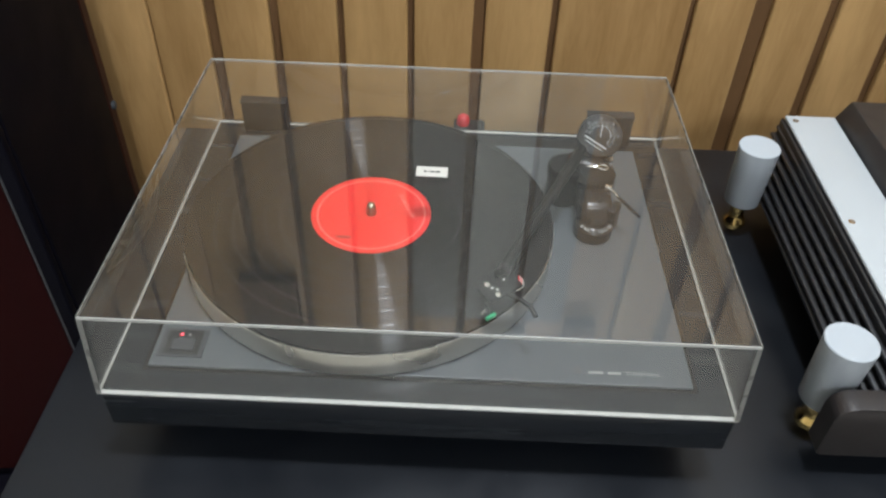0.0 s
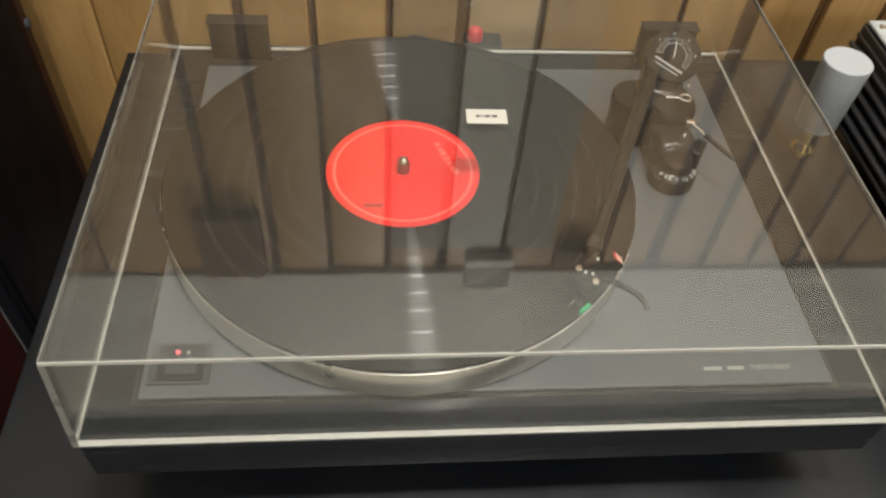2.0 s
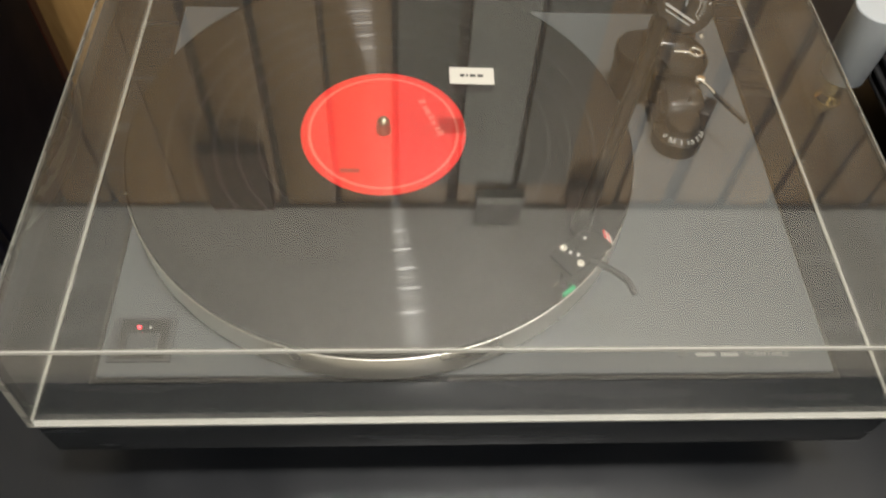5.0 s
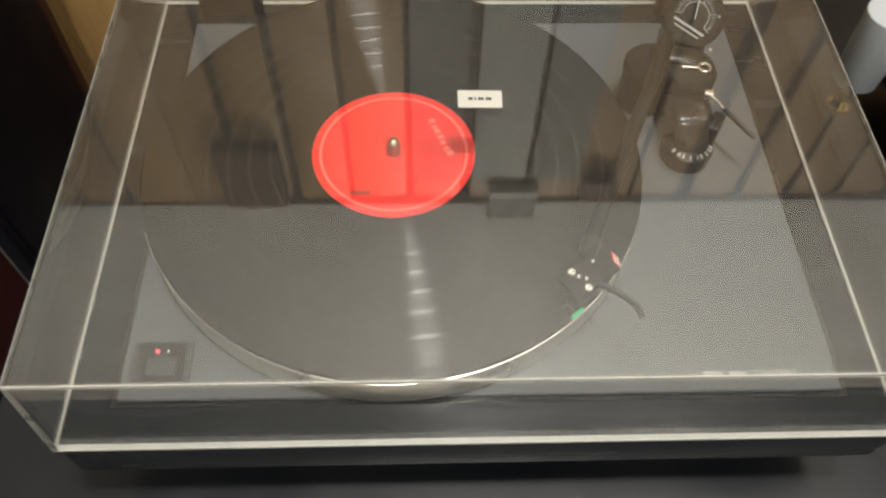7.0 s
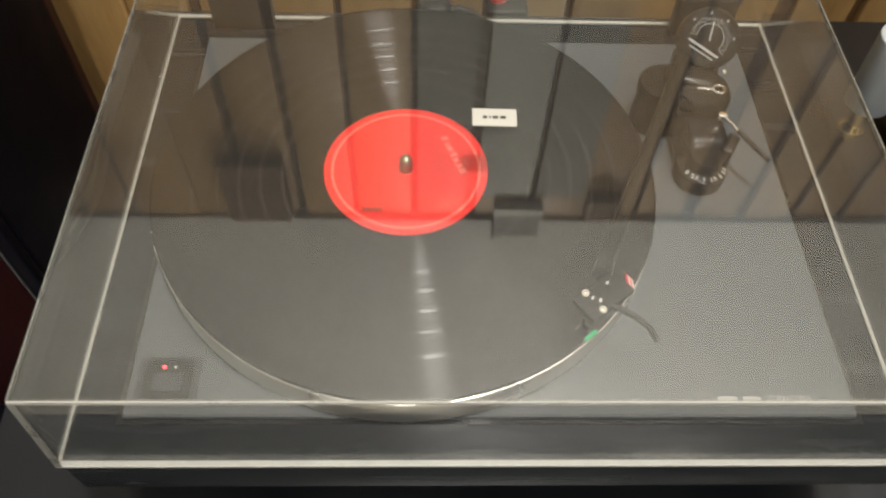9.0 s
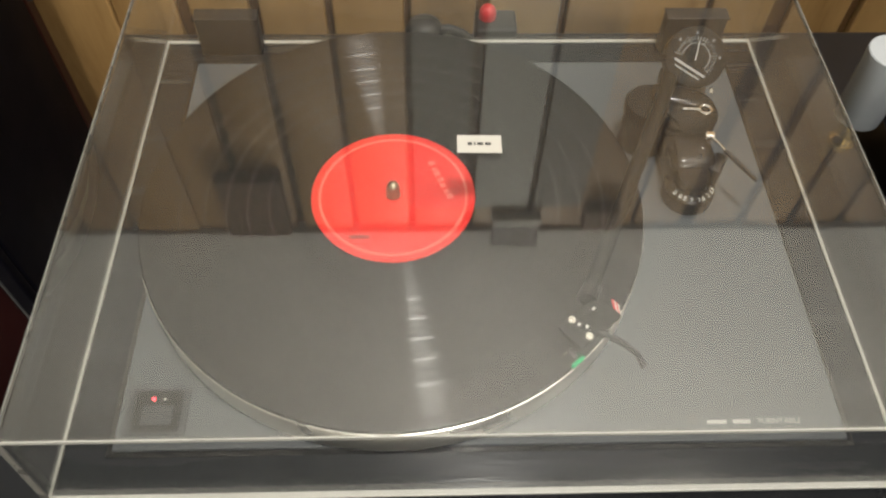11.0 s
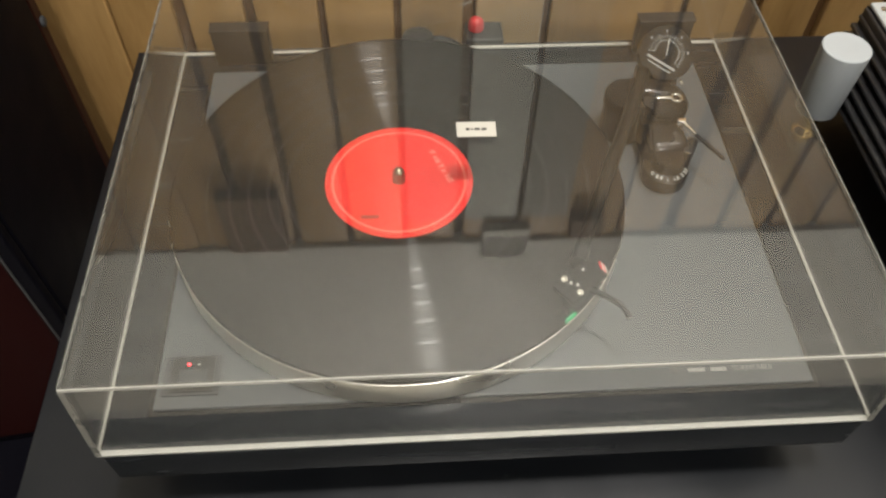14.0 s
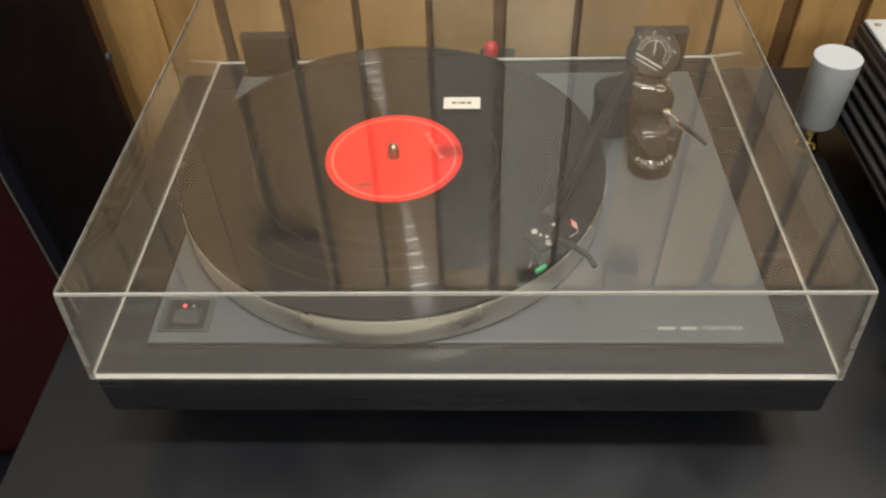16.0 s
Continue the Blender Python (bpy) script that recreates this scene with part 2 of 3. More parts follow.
def add_box(bm, x0, x1, y0, y1, z0, z1, bevel=0.0, segments=2, m=None):
    made = bmesh.ops.create_cube(bm, size=1)["verts"]
    bmesh.ops.scale(bm, vec=(x1 - x0, y1 - y0, z1 - z0), verts=made)
    bmesh.ops.translate(bm, vec=((x0 + x1) / 2, (y0 + y1) / 2, (z0 + z1) / 2), verts=made)
    if bevel:
        edges = list({e for v in made for e in v.link_edges})
        out = bmesh.ops.bevel(bm, geom=edges, offset=bevel, segments=segments, profile=0.5, affect="EDGES")
        made = list({v for f in out["faces"] for v in f.verts} | {v for v in made if v.is_valid})
    if m is not None:
        bmesh.ops.transform(bm, matrix=m, verts=[v for v in made if v.is_valid])
    return bm


def box(x0, x1, y0, y1, z0, z1, bevel=0.0, segments=2, m=None):
    return add_box(bmesh.new(), x0, x1, y0, y1, z0, z1, bevel, segments, m)


def add_lathe(bm, profile, n=48, m=None):
    """A turned form about z from (radius, height) pairs, closed at radius 0."""
    rings = []
    for r, z in profile:
        if r < 1e-6:
            rings.append([bm.verts.new((0, 0, z))])
        else:
            rings.append([bm.verts.new((r * math.cos(2 * math.pi * k / n), r * math.sin(2 * math.pi * k / n), z)) for k in range(n)])
    for a, b in zip(rings, rings[1:]):
        for k in range(n):
            q = [a[k % len(a)], a[(k + 1) % len(a)], b[(k + 1) % len(b)], b[k % len(b)]]
            q = list(dict.fromkeys(q))
            if len(q) > 2:
                bm.faces.new(q)
    if m is not None:
        bmesh.ops.transform(bm, matrix=m, verts=[v for ring in rings for v in ring])
    return bm


def lathe(profile, n=48, m=None):
    return add_lathe(bmesh.new(), profile, n, m)


def add_tube(bm, points, radius, n=12):
    """A round bar along a line of points; radius may be one number or one a point."""
    pts = [Vector(p) for p in points]
    radii = radius if isinstance(radius, (list, tuple)) else [radius] * len(pts)
    rings, side = [], None
    for k, p in enumerate(pts):
        d = (pts[min(k + 1, len(pts) - 1)] - pts[max(k - 1, 0)]).normalized()
        if side is None:
            side = d.orthogonal().normalized()
        side = (side - d * side.dot(d)).normalized()
        up = d.cross(side)
        rings.append([bm.verts.new(p + radii[k] * (math.cos(2 * math.pi * j / n) * side + math.sin(2 * math.pi * j / n) * up)) for j in range(n)])
    for a, b in zip(rings, rings[1:]):
        for j in range(n):
            bm.faces.new((a[j], a[(j + 1) % n], b[(j + 1) % n], b[j]))
    bm.faces.new(rings[0][::-1])
    bm.faces.new(rings[-1])
    return bm


def tube(points, radius, n=12):
    return add_tube(bmesh.new(), points, radius, n)


def arc_band(r0, r1, a0, a1, z0, z1, n=24):
    """A flat curved bar between two radii and two angles in degrees."""
    bm = bmesh.new()
    rows = []
    for k in range(n + 1):
        a = radians(a0 + (a1 - a0) * k / n)
        c, s = math.cos(a), math.sin(a)
        rows.append([bm.verts.new((r * c, r * s, z)) for r, z in ((r0, z0), (r1, z0), (r1, z1), (r0, z1))])
    for a, b in zip(rows, rows[1:]):
        for j in range(4):
            bm.faces.new((a[j], a[(j + 1) % 4], b[(j + 1) % 4], b[j]))
    bm.faces.new(rows[0])
    bm.faces.new(rows[-1][::-1])
    return bm


def prism(outline, y0, y1, bevel=0.0):
    """An outline of (x, z) pairs carried along y."""
    bm = bmesh.new()
    a = [bm.verts.new((x, y0, z)) for x, z in outline]
    b = [bm.verts.new((x, y1, z)) for x, z in outline]
    bm.faces.new(a)
    bm.faces.new(b[::-1])
    for k in range(len(a)):
        bm.faces.new((a[k], a[(k + 1) % len(a)], b[(k + 1) % len(a)], b[k]))
    if bevel:
        bmesh.ops.bevel(bm, geom=bm.edges[:], offset=bevel, segments=2, profile=0.5, affect="EDGES")
    return bm


def lettering(name, text, size, m, material, parent, label=""):
    """Flat letters with a hair of thickness, as a mesh."""
    cu = bpy.data.curves.new(name, "FONT")
    cu.body, cu.size, cu.extrude, cu.align_x, cu.align_y = text, size, 0.00015, "CENTER", "CENTER"
    tmp = bpy.data.objects.new(name, cu)
    scene.collection.objects.link(tmp)
    bpy.context.view_layer.update()
    me = bpy.data.meshes.new_from_object(tmp.evaluated_get(bpy.context.evaluated_depsgraph_get()))
    bpy.data.objects.remove(tmp)
    me.materials.clear()
    me.materials.append(material)
    ob = new(name, me)
    ob.matrix_basis = m
    ob.parent = parent
    if label:
        ob["label"] = label
    return ob


# ---- the room ----
def setting(name, bm, material, label, category):
    return tagged(part(name, bm, material, label=label), label, category, "", "structure")


FLOOR_Z, CEIL_Z, RACK_BACK, WALL_Y, WOOD_TOP = -0.52, 2.40, 0.465, 0.690, 0.935
setting("floor", box(-2.2, 2.6, -3.2, 0.85, FLOOR_Z - 0.1, FLOOR_Z), FLOOR_TILE, "pale stone floor under the rack", "floor")
setting("ceiling", box(-2.2, 2.6, -3.2, 0.85, CEIL_Z, CEIL_Z + 0.1), WHITE_WALL, "plain white painted ceiling of the listening room", "ceiling")
setting("wall_upper_north", box(-2.2, 2.6, WALL_Y - 0.008, 0.85, WOOD_TOP, CEIL_Z, 0.002), WHITE_WALL, "white painted wall above the wood boards", "wall")
wall_boards = setting("wall_north", box(-2.2, 2.6, WALL_Y + 0.016, 0.85, FLOOR_Z, WOOD_TOP), WOOD_BACK, "wall panelled with uneven upright oak boards over brown backing", "wall")
setting("wall_west", box(-2.3, -2.2, -3.2, 0.85, FLOOR_Z, CEIL_Z), WHITE_WALL, "plain white painted side wall", "wall")
setting("wall_east", box(2.6, 2.7, -3.2, 0.85, FLOOR_Z, CEIL_Z), WHITE_WALL, "plain white painted side wall", "wall")
setting("wall_south", box(-2.2, 2.6, -3.3, -3.2, FLOOR_Z, CEIL_Z), WHITE_WALL, "plain white painted wall behind the viewer", "wall")

rack = thing("hifi_rack", 0.4, 0.2, FLOOR_Z, "low black laminate rack with a matt top board", "rack")
rack.matrix_world = Matrix()
part("top_board", box(-0.304, 1.25, -0.073, RACK_BACK, -0.028, 0.0, 0.0012), BLACK_SHELF, rack)
part("carcass", box(-0.290, 1.236, -0.05, RACK_BACK - 0.002, FLOOR_Z, -0.028, 0.001), BLACK_SHELF, rack)


# ---- turntable ----
LX0, LX1, LY0, LY1, LZ0, LZ1 = -0.2225, 0.2355, 0.0, 0.358, 0.082, 0.1588
MID_X, MID_Y = (LX0 + LX1) / 2, (LY0 + LY1) / 2
CX, CY = -0.0435, 0.1795          # spindle


def build_turntable():
    t = thing("turntable", 0, 0, 0, "black record turntable with grey deck and silver platter on the rack", "turntable")
    # plinth: rounded black frame round the sunk deck
    bm = box(LX0 + 0.001, LX1 - 0.001, LY0 + 0.001, LY1 + 0.006, 0.044, 0.0812, 0.0022, 3)
    part("plinth", bm, BLACK_ASH, t, "black ash plinth with rounded edges", 40)
    part("base_pan", box(LX0 + 0.026, LX1 - 0.026, 0.024, 0.34, 0.014, 0.0442, 0.002), BLACK_PLASTIC, t)
    for x, y in ((-0.165, 0.06), (0.178, 0.06), (-0.165, 0.30), (0.178, 0.30)):
        part("foot", lathe([(0, 0), (0.016, 0), (0.018, 0.003), (0.018, 0.0145), (0, 0.0145)], 24, pose(x, y, 0)), BLACK_PLASTIC, t)
    part("deck_groove", box(-0.1978, 0.2120, 0.0232, 0.3338, 0.0808, 0.0818), BLACK_GLOSS, t)
    part("deck_plate", box(-0.1945, 0.2085, 0.0265, 0.3305, 0.081, 0.0838, 0.0007), GREY_DECK, t, "satin grey metal deck plate")
    # platter
    part("platter", lathe([(0, 0.0856), (0.1530, 0.0856), (0.1562, 0.0860), (0.1568, 0.0866), (0.1568, 0.1066), (0.1564, 0.1074), (0.1545, 0.1078), (0, 0.1074)], 192, pose(CX, CY, 0)),
         ALUMINIUM, t, "silver turned aluminium platter", 30)
    part("platter_mat", lathe([(0, 0.1079), (0.1500, 0.1079), (0.1508, 0.1082), (0.1505, 0.1089), (0.1500, 0.1092), (0, 0.1092)], 128, pose(CX, CY, 0)), BLACK_PLASTIC, t, "", 30)
    part("sub_platter", lathe([(0, 0.0838), (0.085, 0.0838), (0.085, 0.0858), (0, 0.0858)], 48, pose(CX, CY, 0)), BLACK_PLASTIC, t)
    part("spindle", lathe([(0, 0.109), (0.0042, 0.109), (0.0042, 0.1170), (0.0038, 0.1195), (0.0026, 0.1218), (0, 0.1228)], 24, pose(CX, CY, 0)), BRASS, t, "dull brass spindle tip", 50)
    # power switch
    sw = part("power_switch", box(-0.1905, -0.1565, 0.0345, 0.0620, 0.0838, 0.0850, 0.0005), SWITCH_GREY, t, "dark grey power switch with a red pilot light")
    part("button", box(-0.1815, -0.1645, 0.0400, 0.0515, 0.0856, 0.0866, 0.0008), SWITCH_GREY, sw)
    part("button_surround", box(-0.1862, -0.1602, 0.0365, 0.0604, 0.0849, 0.0856, 0.0003), BLACK_PLASTIC, sw)
    part("pilot_light", lathe([(0, 0.0856), (0.0010, 0.0856), (0.0009, 0.0864), (0, 0.0868)], 16, pose(-0.1762, 0.0552, 0)), RED_LED, sw, "small glowing red pilot light")
    part("marker_dot", lathe([(0, 0.0856), (0.0008, 0.0856), (0.0007, 0.0860), (0, 0.0860)], 12, pose(-0.1702, 0.0552, 0)), PRINT, sw)
    # lettering on the deck: the maker's mark as bars, the plain word lettered
    part("maker_mark", box(0.1320, 0.1430, 0.0362, 0.0386, 0.0838, 0.0841), DIM_PRINT, t, "pale printed maker's mark")
    part("maker_mark", box(0.1465, 0.1565, 0.0362, 0.0386, 0.0838, 0.0841), DIM_PRINT, t, "pale printed model mark")
    lettering("deck_lettering", "TURNTABLE", 0.0046, pose(0.1728, 0.0374, 0.0840), DIM_PRINT, t, "pale printed word TURNTABLE")
    part("round_mark", lathe([(0, 0.0838), (0.0034, 0.0838), (0.0034, 0.0841), (0, 0.0841)], 24, pose(0.1245, 0.0390, 0)), GREY_PLASTIC, t)
    # hinges at the back of the lid
    for x0, x1 in ((-0.193, -0.147), (0.160, 0.206)):
        h = part("lid_hinge", box(x0, x1, 0.3425, 0.3545, 0.0812, 0.1140, 0.0012), BLACK_PLASTIC, t, "black plastic lid hinge block", 40)
        part("hinge_lip", box(x0 - 0.0008, x1 + 0.0008, 0.3415, 0.3545, 0.1140, 0.1158, 0.0006), BLACK_PLASTIC, h)
        part("hinge_pin", tube([(x0 + 0.004, 0.3525, 0.0835), (x1 - 0.004, 0.3525, 0.0835)], 0.0035, 12), BLACK_GLOSS, h)
    return t


turntable = build_turntable()


def build_lid():
    """Clear five-sided cover of 3 mm sheet, with edge light painted as pale strips."""
    lid = thing("dust_cover", 0, 0, 0, "clear acrylic dust cover closed over the turntable", "dust cover")
    th = 0.003
    sheets = {
        "top_sheet": (LX0, LX1, LY0, LY1, LZ1 - th, LZ1),
        "front_sheet": (LX0, LX1, LY0, LY0 + th, LZ0, LZ1 - th - 0.0001),
        "back_sheet": (LX0, LX1, LY1 - th, LY1, LZ0, LZ1 - th - 0.0001),
        "side_sheet": (LX0, LX0 + th, LY0 + th + 0.0001, LY1 - th - 0.0001, LZ0, LZ1 - th - 0.0001),
        "side_sheet.001": (LX1 - th, LX1, LY0 + th + 0.0001, LY1 - th - 0.0001, LZ0, LZ1 - th - 0.0001),
    }
    for name, dims in sheets.items():
        ob = part(name.split(".")[0], box(*dims, bevel=0.0003, segments=1), ACRYLIC, lid)
        ob.visible_shadow = False
    # pale strips where sheets meet and at the rim, edge glow in their colour
    def strip(dims, material, label):
        part("edge_strip", box(*dims), material, lid, label)

    bright, dull = "cut edge of the sheet with its bright glow painted on", "cut edge of the sheet painted with a dimmer glow"
    strip((LX0, LX1, LY0 - 0.0003, LY0 + 0.003, LZ0 - 0.0007, LZ0 + 0.0005), EDGE_GLOW_SCUFF, bright)
    strip((LX0, LX1, LY1 - 0.003, LY1 + 0.0003, LZ0 - 0.0006, LZ0 + 0.0004), EDGE_GLOW_SCUFF, bright)
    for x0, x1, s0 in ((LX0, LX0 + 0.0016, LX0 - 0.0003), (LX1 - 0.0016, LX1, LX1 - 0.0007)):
        strip((x0, x1, LY0 + 0.003, LY1 - 0.003, LZ0 - 0.0005, LZ0 + 0.0003), EDGE_GLOW_SCUFF, bright)
        strip((s0, s0 + 0.001, LY0 + 0.001, LY1 - 0.001, LZ1 - 0.0030, LZ1 - 0.0004), EDGE_GLOW_DIM, dull)
    strip((LX0, LX1, LY0 - 0.0004, LY0 + 0.0004, LZ1 - 0.0030, LZ1 - 0.0008), EDGE_GLOW_SCUFF, bright)
    strip((LX0, LX1, LY1 - 0.0004, LY1 + 0.0004, LZ1 - 0.0024, LZ1 - 0.0006), EDGE_GLOW_SCUFF, bright)
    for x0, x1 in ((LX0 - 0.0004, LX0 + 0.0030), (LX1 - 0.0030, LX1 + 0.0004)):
        strip((x0, x1, LY0 - 0.0004, LY0 + 0.0003, LZ0 + 0.0006, LZ1 - 0.0031), EDGE_GLOW_DIM, dull)
    part("scuff", tube([(0.0100, LY1 - 0.0032, 0.1300), (0.0150, LY1 - 0.0032, 0.1312), (0.0195, LY1 - 0.0032, 0.1330)], [0.0003, 0.0005, 0.0003], 6), EDGE_GLOW_SCUFF, lid, "short pale scratch")
    for ob in lid.children:
        for v in ob.data.vertices:
            up = (v.co.z - LZ0) / (LZ1 - LZ0)
            v.co.x = MID_X + (v.co.x - MID_X) * (1 - 0.022 * up)
            v.co.y = MID_Y + (v.co.y - MID_Y) * (1 - (0.018 if v.co.y < MID_Y else 0.040) * up)
    return lid


lid = build_lid()


def build_record():
    r = thing("vinyl_record", CX, CY, 0.1092, "black vinyl record with red centre label on the platter", "record")
    part("disc", lathe([(0.0044, 0), (0.154, -0.0010), (0.1562, -0.0004), (0.1552, 0.0010), (0.150, 0.0019), (0.052, 0.0017), (0.0044, 0.0019)], 192), VINYL, r, "", 30)
    lab = part("centre_label", lathe([(0.0044, 0.0019), (0.0512, 0.0019), (0.0512, 0.0021), (0.0044, 0.0021)], 96), LABEL_RED, r, "plain bright red paper label")
    part("printed_ring", arc_band(0.0450, 0.0468, 0, 360, 0.0021, 0.00215, 72), LABEL_PINK, lab, "paler red printed ring")
    bm = bmesh.new()
    for k, w in enumerate((0.0040, 0.0026, 0.0034, 0.0030, 0.0042, 0.0024, 0.0036)):
        y = -0.0165 + 0.0049 * k
        add_box(bm, 0.0300, 0.0345 - 0.0006 * (k % 3), y, y + w, 0.0021, 0.0022, m=pose(0, 0, 0, 0, 0, 22))
    part("printed_mark", bm, LABEL_PINK, lab, "pale printed block of small writing")
    part("printed_mark", box(-0.026, -0.014, -0.034, -0.031, 0.0021, 0.0022), LABEL_DARK, lab, "dark printed line")
    return r


record = build_record()

card = thing("name_card", 0.0078, 0.1780, LZ1, "small white paper card lying on the dust cover", "card", rz=-1.0)
part("paper", box(-0.0128, 0.0128, -0.0067, 0.0067, 0.0, 0.0004), PAPER, card)
for k, (x0, x1) in enumerate(((-0.0068, -0.0042), (-0.0032, -0.0022), (-0.0012, 0.0022), (0.0032, 0.0066))):
    part("printed_bar", box(x0, x1, -0.0010, 0.0011, 0.0004, 0.0005), INK, card)


# ---- tonearm (part of the turntable) ----
def build_tonearm(t):
    arm = part("tonearm", tube([(0.1420, 0.2640, 0.1290), (0.1370, 0.2510, 0.1290), (0.1005, 0.1710, 0.1290), (0.0715, 0.1075, 0.1290), (0.0668, 0.0960, 0.1290)],
                               [0.0052, 0.0050, 0.0046, 0.0042, 0.0042], 20), ARM_SATIN, t, "black straight tonearm", 50)
    # bearing housing and mounting
    bm = box(0.1375, 0.1690, 0.2000, 0.2560, 0.0838, 0.1130, 0.0085, 5)
    part("arm_mount", bm, BLACK_GLOSS, arm, "glossy black arm mount", 60)
    part("bearing_housing", lathe([(0, 0.0), (0.0185, 0.0), (0.0200, 0.002), (0.0200, 0.013), (0.0170, 0.0175), (0.0100, 0.0190), (0, 0.0190)], 40, pose(0.1535, 0.2430, 0.1060)), BLACK_GLOSS, arm, "", 40)
    part("yoke", box(-0.0165, 0.0165, -0.008, 0.008, 0.0, 0.009, 0.004, 4, pose(0.1450, 0.2500, 0.1200, 0, 0, -15)), BLACK_GLOSS, arm, "", 60)
    part("pivot_housing", lathe([(0, 0.0838), (0.0150, 0.0838), (0.0165, 0.086), (0.0165, 0.112), (0.0178, 0.114), (0.0178, 0.121), (0.0165, 0.1228), (0.006, 0.1235), (0, 0.1235)], 40, pose(0.1295, 0.2480, 0)), ARM_SATIN, arm, "round satin black pivot housing", 40)
    part("bias_dial", lathe([(0, 0.0), (0.0165, 0.0), (0.0170, 0.001), (0.0170, 0.0110), (0.0162, 0.0125), (0.0120, 0.0148), (0.0112, 0.0225), (0.0100, 0.0240), (0, 0.0240)], 48, pose(0.1520, 0.1980, 0.0838)),
         BLACK_GLOSS, arm, "glossy black bias dial with white figures", 35)
    for text, ang in (("0", 213), ("0.5", 237), ("1", 262), ("1.5", 287), ("2", 311), ("2.5", 333)):
        a = radians(ang)
        lettering("dial_figure", text, 0.0042, pose(0.1520 + 0.0143 * math.cos(a), 0.1980 + 0.0143 * math.sin(a), 0.0977) @ pose(0, 0, 0, 0, 0, ang + 90) @ pose(0, 0, 0, 28, 0, 0), PRINT, arm, "white figure on the dial")
    # counterweight and gauge
    axis = pose(0.1580, 0.2760, 0.1080, -90, 0, -18)
    part("counterweight", lathe([(0, -0.018), (0.0150, -0.018), (0.0168, -0.0165), (0.0168, 0.012), (0.0155, 0.014), (0, 0.014)], 40, axis), BLACK_PLASTIC, arm, "black round counterweight", 40)
    gm = pose(0.1600, 0.2735, 0.1390, 40, 0, 0) @ Matrix.Diagonal((1.14, 1.14, 1.0, 1.0)) @ pose(0, 0, 0, 0, 0, -32)
    gauge = part("force_gauge", lathe([(0, -0.014), (0.0150, -0.014), (0.0182, -0.010), (0.0182, -0.001), (0.0174, 0.0), (0.0160, 0.0), (0.0155, -0.0008), (0, -0.0008)], 48, gm), BLACK_GLOSS, arm, "round black tracking force gauge with pale scale", 35)
    bm = bmesh.new()
    for k in range(25):
        a = radians(-20 + 220 * k / 24)
        r0, r1 = (0.0085, 0.0128) if k % 6 == 0 else (0.0100, 0.0120)
        add_box(bm, r0, r1, -0.00018, 0.00018, -0.0008, -0.0005, m=gm @ pose(0, 0, 0, 0, 0, math.degrees(a)))
    part("scale_marks", bm, DIM_PRINT, gauge, "pale fine scale marks")
    ring = arc_band(0.0080, 0.0084, -20, 200, -0.0008, -0.0005, 36)
    ring.transform(gm)
    part("scale_ring", ring, DIM_PRINT, gauge)
    part("needle", box(-0.0002, 0.0002, -0.002, 0.0095, -0.0008, -0.0004, m=gm @ pose(0, 0, 0, 0, 0, 20)), PRINT, gauge)
    part("printed_bar", box(-0.0105, 0.0105, -0.0080, -0.0066, -0.0008, -0.0005, m=gm), DIM_PRINT, gauge, "line of small pale print")
    part("printed_bar", box(-0.0085, 0.0085, -0.0107, -0.0099, -0.0008, -0.0005, m=gm), DIM_PRINT, gauge, "line of small pale print")
    for k, ang in enumerate((30, 75, 120, 165)):
        a = radians(ang)
        part("scale_figure", box(-0.0005, 0.0005, -0.0008, 0.0008, -0.0008, -0.0005, m=gm @ pose(0.0142 * math.cos(a), 0.0142 * math.sin(a), 0)), DIM_PRINT, gauge)
    # arm clip, cueing lever
    clip = [(0.1440, 0.2310, 0.1335), (0.1500, 0.2300, 0.1340), (0.1545, 0.2296, 0.1340)]
    ringpts = [(0.1580 + 0.0038 * math.cos(radians(a)), 0.2296 + 0.0038 * math.sin(radians(a)), 0.1340) for a in range(180, 541, 30)]
    part("arm_clip", tube(clip + ringpts, 0.0008, 8), STEEL, arm, "bright wire arm clip", 60)
    part("pivot_screw", lathe([(0, 0), (0.0026, 0), (0.0026, 0.0016), (0.0012, 0.0018), (0, 0.0012)], 16, pose(0.1700, 0.2560, 0.1240, 0, 60, 0)), STEEL, arm)
    lever = part("cue_lever", tube([(0.1640, 0.2210, 0.1180), (0.1685, 0.2150, 0.1180), (0.1720, 0.2080, 0.1170)], 0.0009, 8), STEEL, arm, "bright cue lever", 60)
    part("lever_joint", box(-0.003, 0.003, -0.0022, 0.0022, -0.002, 0.002, 0.0007, 2, pose(0.1640, 0.2215, 0.1180, 0, 0, -15)), STEEL, lever)
    part("lever_grip", tube([(0.1715, 0.2090, 0.1172), (0.1770, 0.2010, 0.1165), (0.1870, 0.1855, 0.1150)], [0.0016, 0.0019, 0.0015], 12), BLACK_PLASTIC, lever, "black lever grip", 50)
    part("lift_bracket", box(-0.004, 0.004, -0.009, 0.009, 0, 0.026, 0.0018, 3, pose(0.1690, 0.2060, 0.0838, 0, 0, -30)), BLACK_PLASTIC, arm, "", 50)
    # headshell and cartridge
    axis = pose(0.0618, 0.0745, 0.1290, 0, 0, -51)     # local y along the cartridge, +y to the arm
    shell = part("headshell", box(-0.0088, 0.0088, -0.0135, 0.0180, 0.0, 0.0028, 0.0013, 3, axis), ARM_SATIN, arm, "black headshell", 50)
    part("shell_collar", tube([(0.0682, 0.0995, 0.1292), (0.0645, 0.0895, 0.1300)], [0.0052, 0.0056], 16), BLACK_PLASTIC, shell, "", 50)
